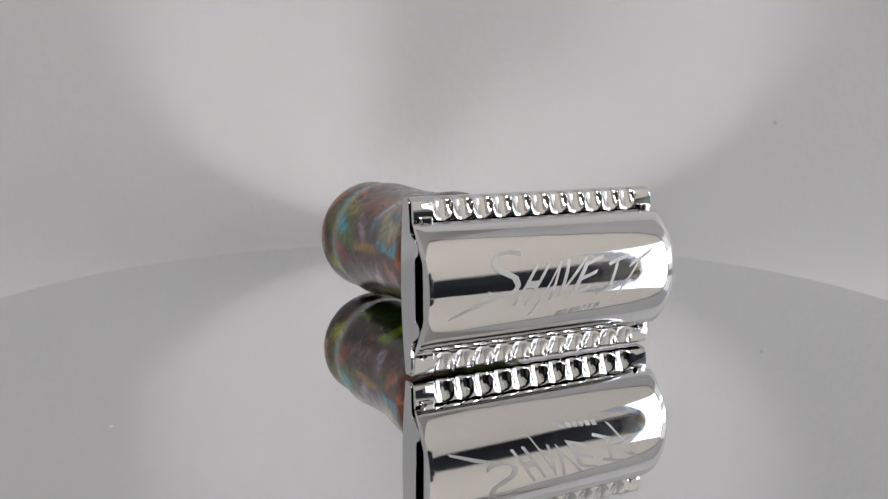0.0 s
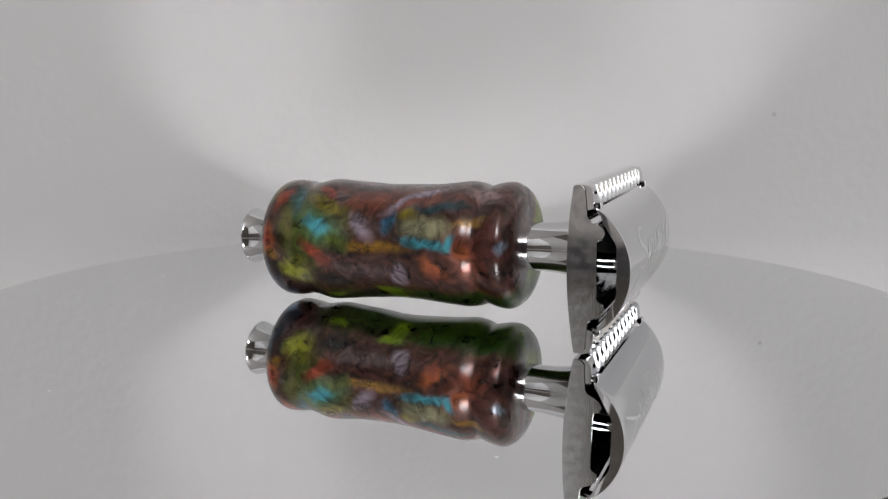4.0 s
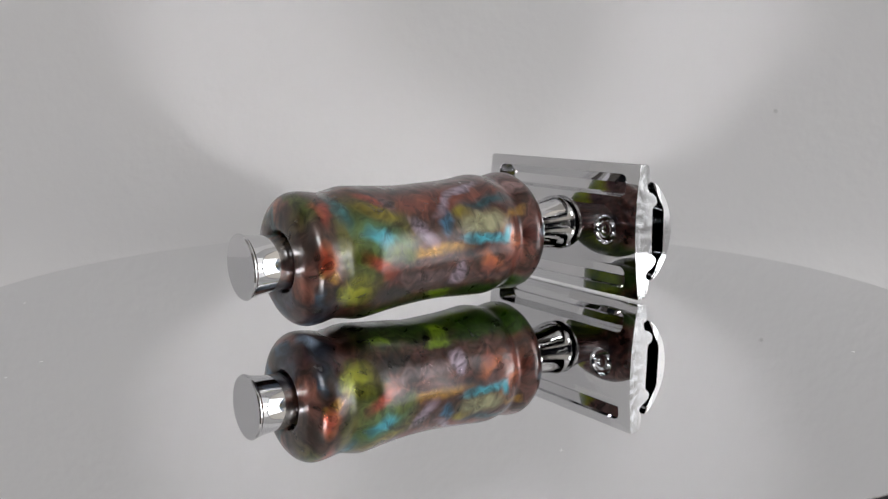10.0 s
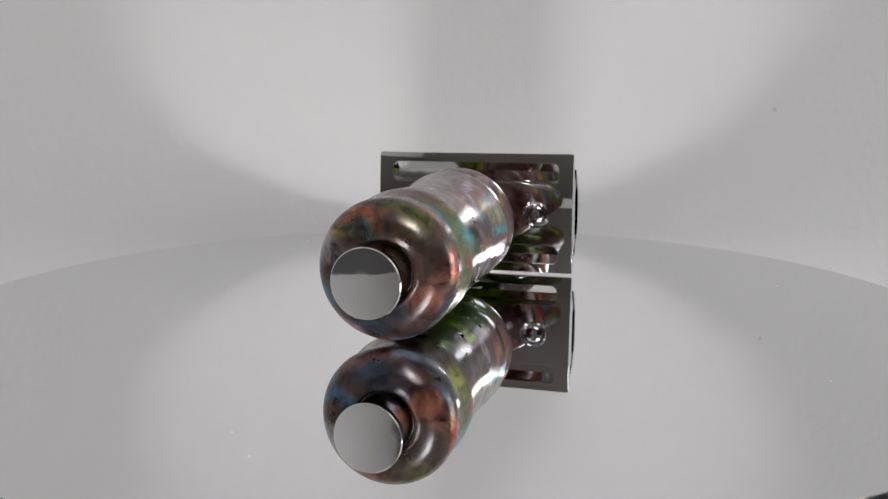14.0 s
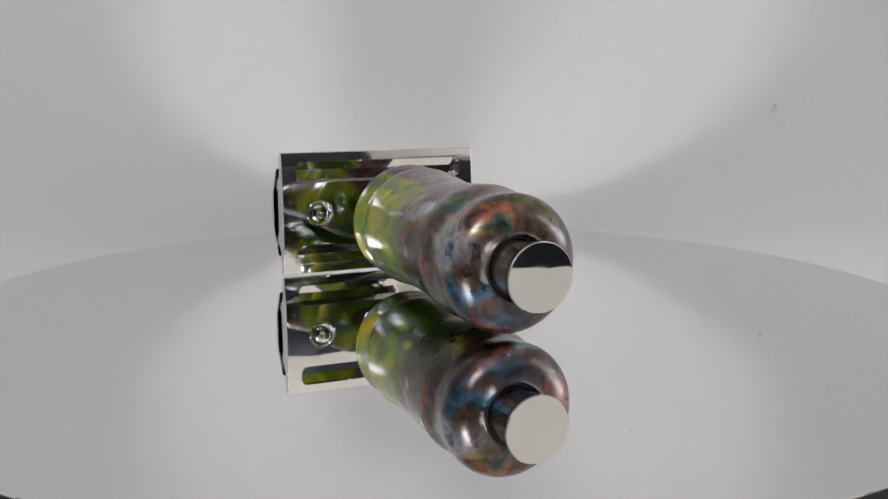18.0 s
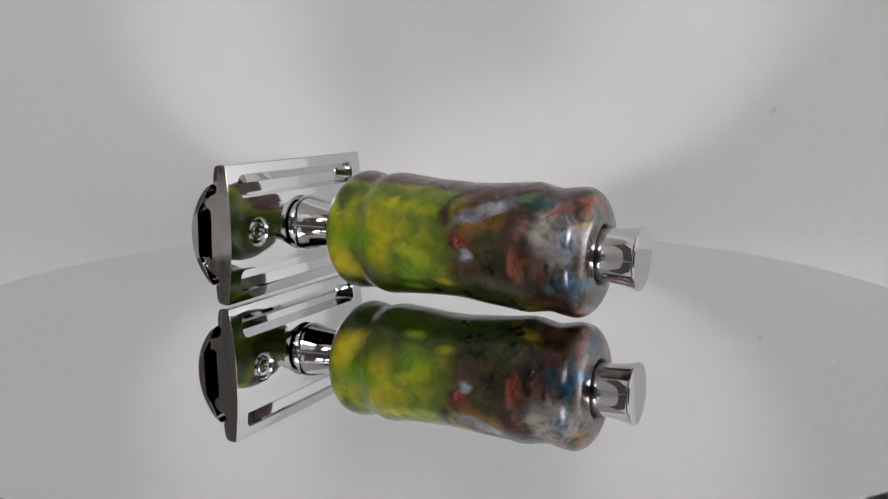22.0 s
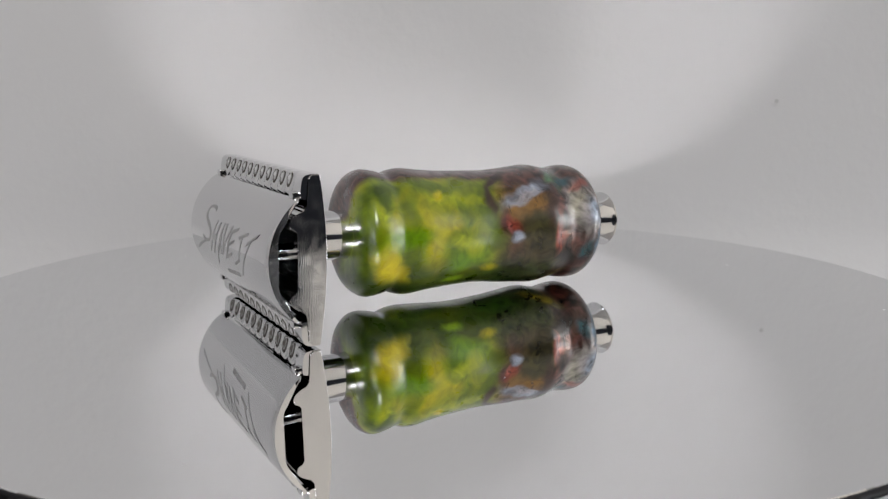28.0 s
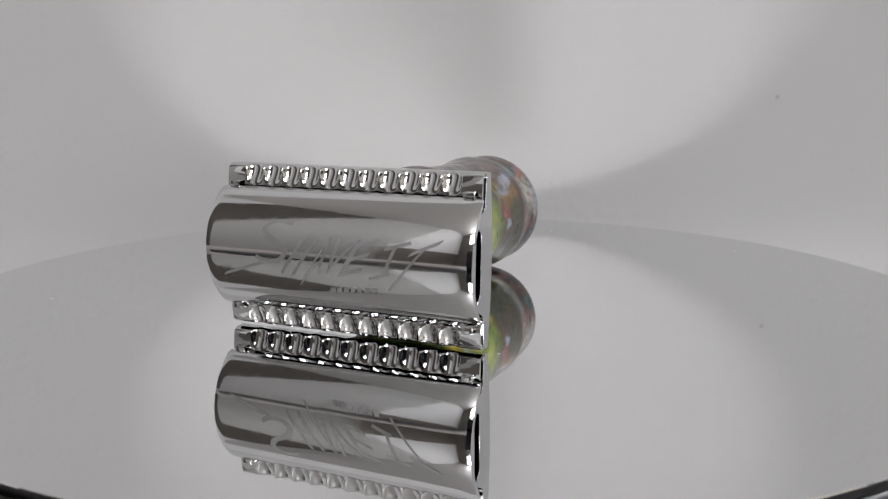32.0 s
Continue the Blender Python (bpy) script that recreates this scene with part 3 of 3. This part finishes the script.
# ring lining the gap round the knob, its shade painted near-black
part("gap_shade", lathe(mm([(55.55, 4.52), (57.2, 4.52), (57.4, 4.4), (57.4, 4.0), (55.55, 3.9)]), 64), RECESS_SHADE, razor, "near-black ring for the shaded gap round the end knob")
part("knob", lathe(spline(mm([(55.6, 4.3), (58.5, 4.27), (60.8, 4.33), (62.8, 4.55), (64.1, 4.85), (64.45, 4.98)]), 5) + mm([(64.65, 5.0), (64.85, 4.85), (64.85, 0.0)]), 72),
     CHROME, razor, "flared polished chrome end knob")
neck = part("neck", lathe(spline(mm([(12.6, 4.0), (10.2, 3.95), (8.0, 4.05), (6.0, 4.3), (4.2, 4.65), (2.9, 4.98), (2.2, 5.12)]), 5) + mm([(2.0, 5.12), (1.9, 5.0), (1.85, 4.2), (1.4, 4.0), (0.0, 4.0)]), 64),
            CHROME, razor, "waisted polished chrome neck")

# base plate: curved back, stepped front, two long slots, two countersinks
plate_line = [(-0.4 + 1.0 * (1 - (z / 11.75) ** 2), z) for z in [-11.75 + 23.5 * i / 24 for i in range(25)]]
plate_line += [(-1.4, 11.75), (-2.0, 11.2), (-2.3, 7.5), (-2.75, 6.9), (-3.6, 6.55), (-4.5, 5.9), (-4.75, 5.2), (-4.5, 4.6), (-3.9, 4.3), (-3.6, 3.9),
               (-3.6, -3.9), (-3.9, -4.3), (-4.5, -4.6), (-4.75, -5.2), (-4.5, -5.9), (-3.6, -6.55), (-2.75, -6.9), (-2.3, -7.5), (-2.0, -11.2), (-1.4, -11.75)]
plate_bm = extruded(mm(plate_line), -18.7 * MM, 20.65 * MM)
cutters = [stadium(-15.9 * MM, 17.9 * MM, 6.2 * MM, 10.0 * MM, -1.9 * MM, 3 * MM, 1.3 * MM),
           stadium(-15.9 * MM, 17.9 * MM, -10.0 * MM, -6.2 * MM, -1.9 * MM, 3 * MM, 1.3 * MM)]
for x in (-11.5, 13.5):
    c = lathe(mm([(0.0, 0.0), (0.0, 2.2), (0.5, 2.6), (2.6, 2.75), (2.6, 0.0)]), 40)
    bmesh.ops.translate(c, verts=c.verts[:], vec=(x * MM, 0, 0))
    cutters.append(c)
plate = part("base_plate", cut(plate_bm, cutters, 0.16 * MM), CHROME, razor, "polished chrome base plate with two long slots", 35)
even = plate.modifiers.new("even", "WEIGHTED_NORMAL")
even.keep_sharp, even.weight = True, 80
plate.data.materials.append(CHROME_END)
for face in plate.data.polygons:
    face.material_index = int(abs(face.normal.x) > 0.95)
for x in (-11.5, 13.5):
    pin = lathe(mm([(-3.2, 0.0), (-3.2, 1.6), (0.35, 1.6), (0.6, 1.5), (0.7, 1.25), (0.7, 0.6), (0.5, 0.45), (0.45, 0.0)]), 32)
    bmesh.ops.translate(pin, verts=pin.verts[:], vec=(x * MM, 0, 0))
    part("pin", pin, CHROME, plate)

# scalloped guard along both edges
def guard(sign):
    bm = bmesh.new()
    pitch, teeth, x_a, x_b = 3.03, 11, -18.5, 20.45
    first = 1.0 - pitch * teeth / 2
    prof = [(-1.7, 8.35), (-2.5, 8.4), (-3.0, 8.55), (-3.1, 8.8), (-3.08, 9.3), (-3.04, 9.8), (-2.98, 10.3), (-2.9, 10.8),
            (-2.78, 11.2), (-2.6, 11.5), (-2.2, 11.72), (-1.7, 11.8), (-1.3, 11.82), (-0.6, 11.82)]
    deep = [0, 0, 0, 0.12, 0.42, 0.75, 1.0, 1.15, 1.15, 0.95, 0.55, 0.1, 0, 0]
    xs = sorted({x_a, x_b, *[first + pitch * (k + i / 20) for k in range(teeth) for i in range(21)]})
    rows = []
    for x in xs:
        k = (x - first) / pitch
        s = (k - math.floor(k)) - 0.5 if 0 < k < teeth else 0.5
        sag = 1.4 - math.sqrt(max(0.0, 1.4 ** 2 - (s * pitch / 1.03) ** 2))
        rows.append([bm.verts.new((x * MM, (y + 0.6 * max(0.0, d - sag)) * MM, sign * (z - 0.2 * max(0.0, d - sag)) * MM)) for (y, z), d in zip(prof, deep)])
    for a, b in zip(rows, rows[1:]):
        for i in range(len(prof) - 1):
            bm.faces.new((a[i], a[i + 1], b[i + 1], b[i]))
        bm.faces.new((a[-1], a[0], b[0], b[-1]))
    bm.faces.new(rows[0])
    bm.faces.new(rows[-1][::-1])
    part("guard", bm, CHROME, plate, "scalloped chrome safety guard", 50)


guard(1)
guard(-1)

for x in (-16.9, 18.9):
    for side in (-1, 1):
        part("tab", soft_box((x - 0.8) * MM, (x + 0.8) * MM, -3.9 * MM, -1.9 * MM, (side * 8.9 - 0.5) * MM, (side * 8.9 + 0.5) * MM, 0.15 * MM), CHROME, plate)

# domed cap
R_CAP, Y_CAP = 10.5, 2.2
half = math.degrees(math.asin(8.75 / R_CAP))
arc_at = [-half + 2 * half * i / 44 for i in range(45)]
inner = [(-3.62, 8.15), (-4.3, 7.2), (-5.55, 4.75), (-6.05, 4.35), (-6.3, 3.9), (-6.35, 3.2), (-6.35, -3.2), (-6.3, -3.9), (-6.05, -4.35), (-5.55, -4.75), (-4.3, -7.2), (-3.62, -8.15)]


def polished(distance, reach, depth):
    """How far buffing has worn a face away at a distance from its edge."""
    return depth * max(0.0, 1 - distance / reach) ** 2


def cap_line(x):
    """The cap's outline at x: a dome with its rims softened."""
    end = polished(x + 18.9, 0.9, 0.08) + polished(20.95 - x, 1.6, 0.2)
    broad = 0.36 * max(0.0, 1 - (20.95 - x) / 10) ** 3        # one end was buffed longer than the other
    out = []
    for a in arc_at:
        r = R_CAP - end - broad * (1 - (a / half) ** 2) - polished(radians(half - abs(a)) * R_CAP, 1.2, 0.14)
        out.append((Y_CAP - r * math.cos(radians(a)), r * math.sin(radians(a))))
    return mm(out + inner)


def lofted(sections):
    """A solid through outlines (y, z) at rising x."""
    bm = bmesh.new()
    rings = [[bm.verts.new((x, y, z)) for y, z in line] for x, line in sections]
    for a, b in zip(rings, rings[1:]):
        for i in range(len(a)):
            j = (i + 1) % len(a)
            bm.faces.new((a[i], a[j], b[j], b[i]))
    bm.faces.new(rings[0][::-1])
    bm.faces.new(rings[-1])
    return bm


cap_xs = [-18.9, -18.8, -18.6, -18.3, -17.9, -17.3, -16.5, -15.5, -14.5, -13.5, -12.5, -11.5, -10.5, -9.5, 1.0]
cap_xs += [2.05 - x for x in cap_xs[-2::-1]]
cap_bm = lofted([(x * MM, cap_line(x)) for x in cap_xs])
rims = {e for f in cap_bm.faces if len(f.verts) > 20 for e in f.edges}
bmesh.ops.bevel(cap_bm, geom=list(rims), offset=0.1 * MM, segments=2, profile=0.5, affect="EDGES", clamp_overlap=True)
cap = part("cap", cap_bm, CHROME_CAP, razor, "domed polished chrome cap with etched words", 38)
# stud in the cap's hollow, coloured dark for the shade there
part("clamp_stud", lathe(mm([(-6.6, 0.0), (-6.6, 2.6), (-3.2, 2.6), (-3.2, 0.0)]), 32), RECESS_SHADE, razor)
for x in (-11.5, 13.5):
    bm = lathe(mm([(-6.6, 0.0), (-6.6, 1.5), (-3.2, 1.5), (-3.2, 0.0)]), 24)
    bmesh.ops.translate(bm, verts=bm.verts[:], vec=(x * MM, 0, 0))
    part("cap_post", bm, CHROME, cap)


def on_cap(bm, lift=0.02):
    """Bends a flat drawing (x, z in millimetres) on to the cap's dome."""
    for v in bm.verts:
        a = v.co.z / R_CAP
        r = R_CAP + lift + v.co.y
        v.co = Vector((v.co.x, Y_CAP - r * math.cos(a), r * math.sin(a))) * MM
    return bm


def lettering(bm, text, foot, along, up, heavy):
    """Adds one scratched letter that fills the slanted box at foot with the sides along and up."""
    data = bpy.data.curves.new("words", "FONT")
    data.body, data.offset, data.resolution_u = text, heavy, 4
    ob = new("words", data)
    flat = bpy.data.meshes.new_from_object(ob.evaluated_get(bpy.context.evaluated_depsgraph_get()))
    bpy.data.objects.remove(ob)
    x0, x1 = min(v.co.x for v in flat.vertices), max(v.co.x for v in flat.vertices)
    y0, y1 = min(v.co.y for v in flat.vertices), max(v.co.y for v in flat.vertices)
    for v in flat.vertices:
        a, b = (v.co.x - x0) / (x1 - x0), (v.co.y - y0) / (y1 - y0)
        v.co = Vector((foot[0] + a * along[0] + b * up[0], 0.0, foot[1] + a * along[1] + b * up[1]))
    bm.from_mesh(flat)


# the words are scratched by hand, every letter with its own lean; the letter I has two cross strokes
bm = bmesh.new()
for text, foot, along, up, heavy in (("S", (-10.8, -1.3), (4.9, 0.1), (1.3, 6.2), -0.015), ("H", (-6.9, -2.5), (2.3, -0.1), (4.0, 5.4), 0.02),
                                     ("A", (-4.2, -4.3), (3.6, 2.3), (3.5, 6.15), 0.0), ("V", (-1.3, -2.0), (3.4, 0.0), (3.5, 5.1), 0.0),
                                     ("E", (2.0, -2.3), (3.6, 1.1), (2.9, 4.6), 0.0), ("T", (7.4, -4.5), (4.2, 1.9), (5.5, 6.3), -0.005),
                                     ("I", (8.7, -1.5), (0.5, 0.0), (1.7, 4.0), 0.0), ("I", (8.9, 2.1), (0.15, -0.45), (3.7, 1.1), 0.0),
                                     ("I", (6.7, -2.0), (0.15, -0.45), (3.0, 1.05), 0.0)):
    lettering(bm, text, foot, along, up, heavy)
tail = [bm.verts.new((x, 0.0, z)) for x, z in ((-16.3, -3.7), (-15.9, -3.2), (-12.3, -1.8), (-8.6, -0.9), (-9.4, -1.4), (-12.5, -2.4))]
bm.faces.new(tail)
for k in range(-18, 19):        # short steps follow the dome
    bmesh.ops.bisect_plane(bm, geom=bm.verts[:] + bm.edges[:] + bm.faces[:], plane_co=(0, 0, k * 0.35), plane_no=(0, 0, 1))
part("lettering", on_cap(bm), ENGRAVED, cap, "slanted etched words", 0)
bm = bmesh.new()
for i, w in enumerate((0.9, 0.7, 0.8, 0.7, 0.6, 0.8, 0.8)):
    x, z = 0.4 + i * 1.06, -4.9 + i * 0.1
    v = [bm.verts.new((x + a, 0.0, b)) for a, b in ((0, z), (w, z + 0.08), (w + 0.3, z + 0.88), (0.3, z + 0.8))]
    bm.faces.new(v)
part("maker_mark", on_cap(bm), ENGRAVED, cap, "small faint etched bars", 0)

for ob in razor.children:
    ob.location = (-0.0005, 0.0002, 0) if ob.name in ("base_plate", "cap", "clamp_stud") else (0, -0.0005, 0)


# ---- what moves ----
def motions():
    def turned(deg):
        c, s = math.cos(radians(deg)), math.sin(radians(deg))
        x, y = 0.01346, -0.02519
        return pose(c * x - s * y, s * x + c * y, 0.01215, -1.26, 0.116, 29.1 + deg)
    walk(razor, [(t, turned(d)) for t, d in SPIN])
    walk(platter, [(t, pose(0.0006, 0, 0, 0, 0, d)) for t, d in SPIN])


motions()
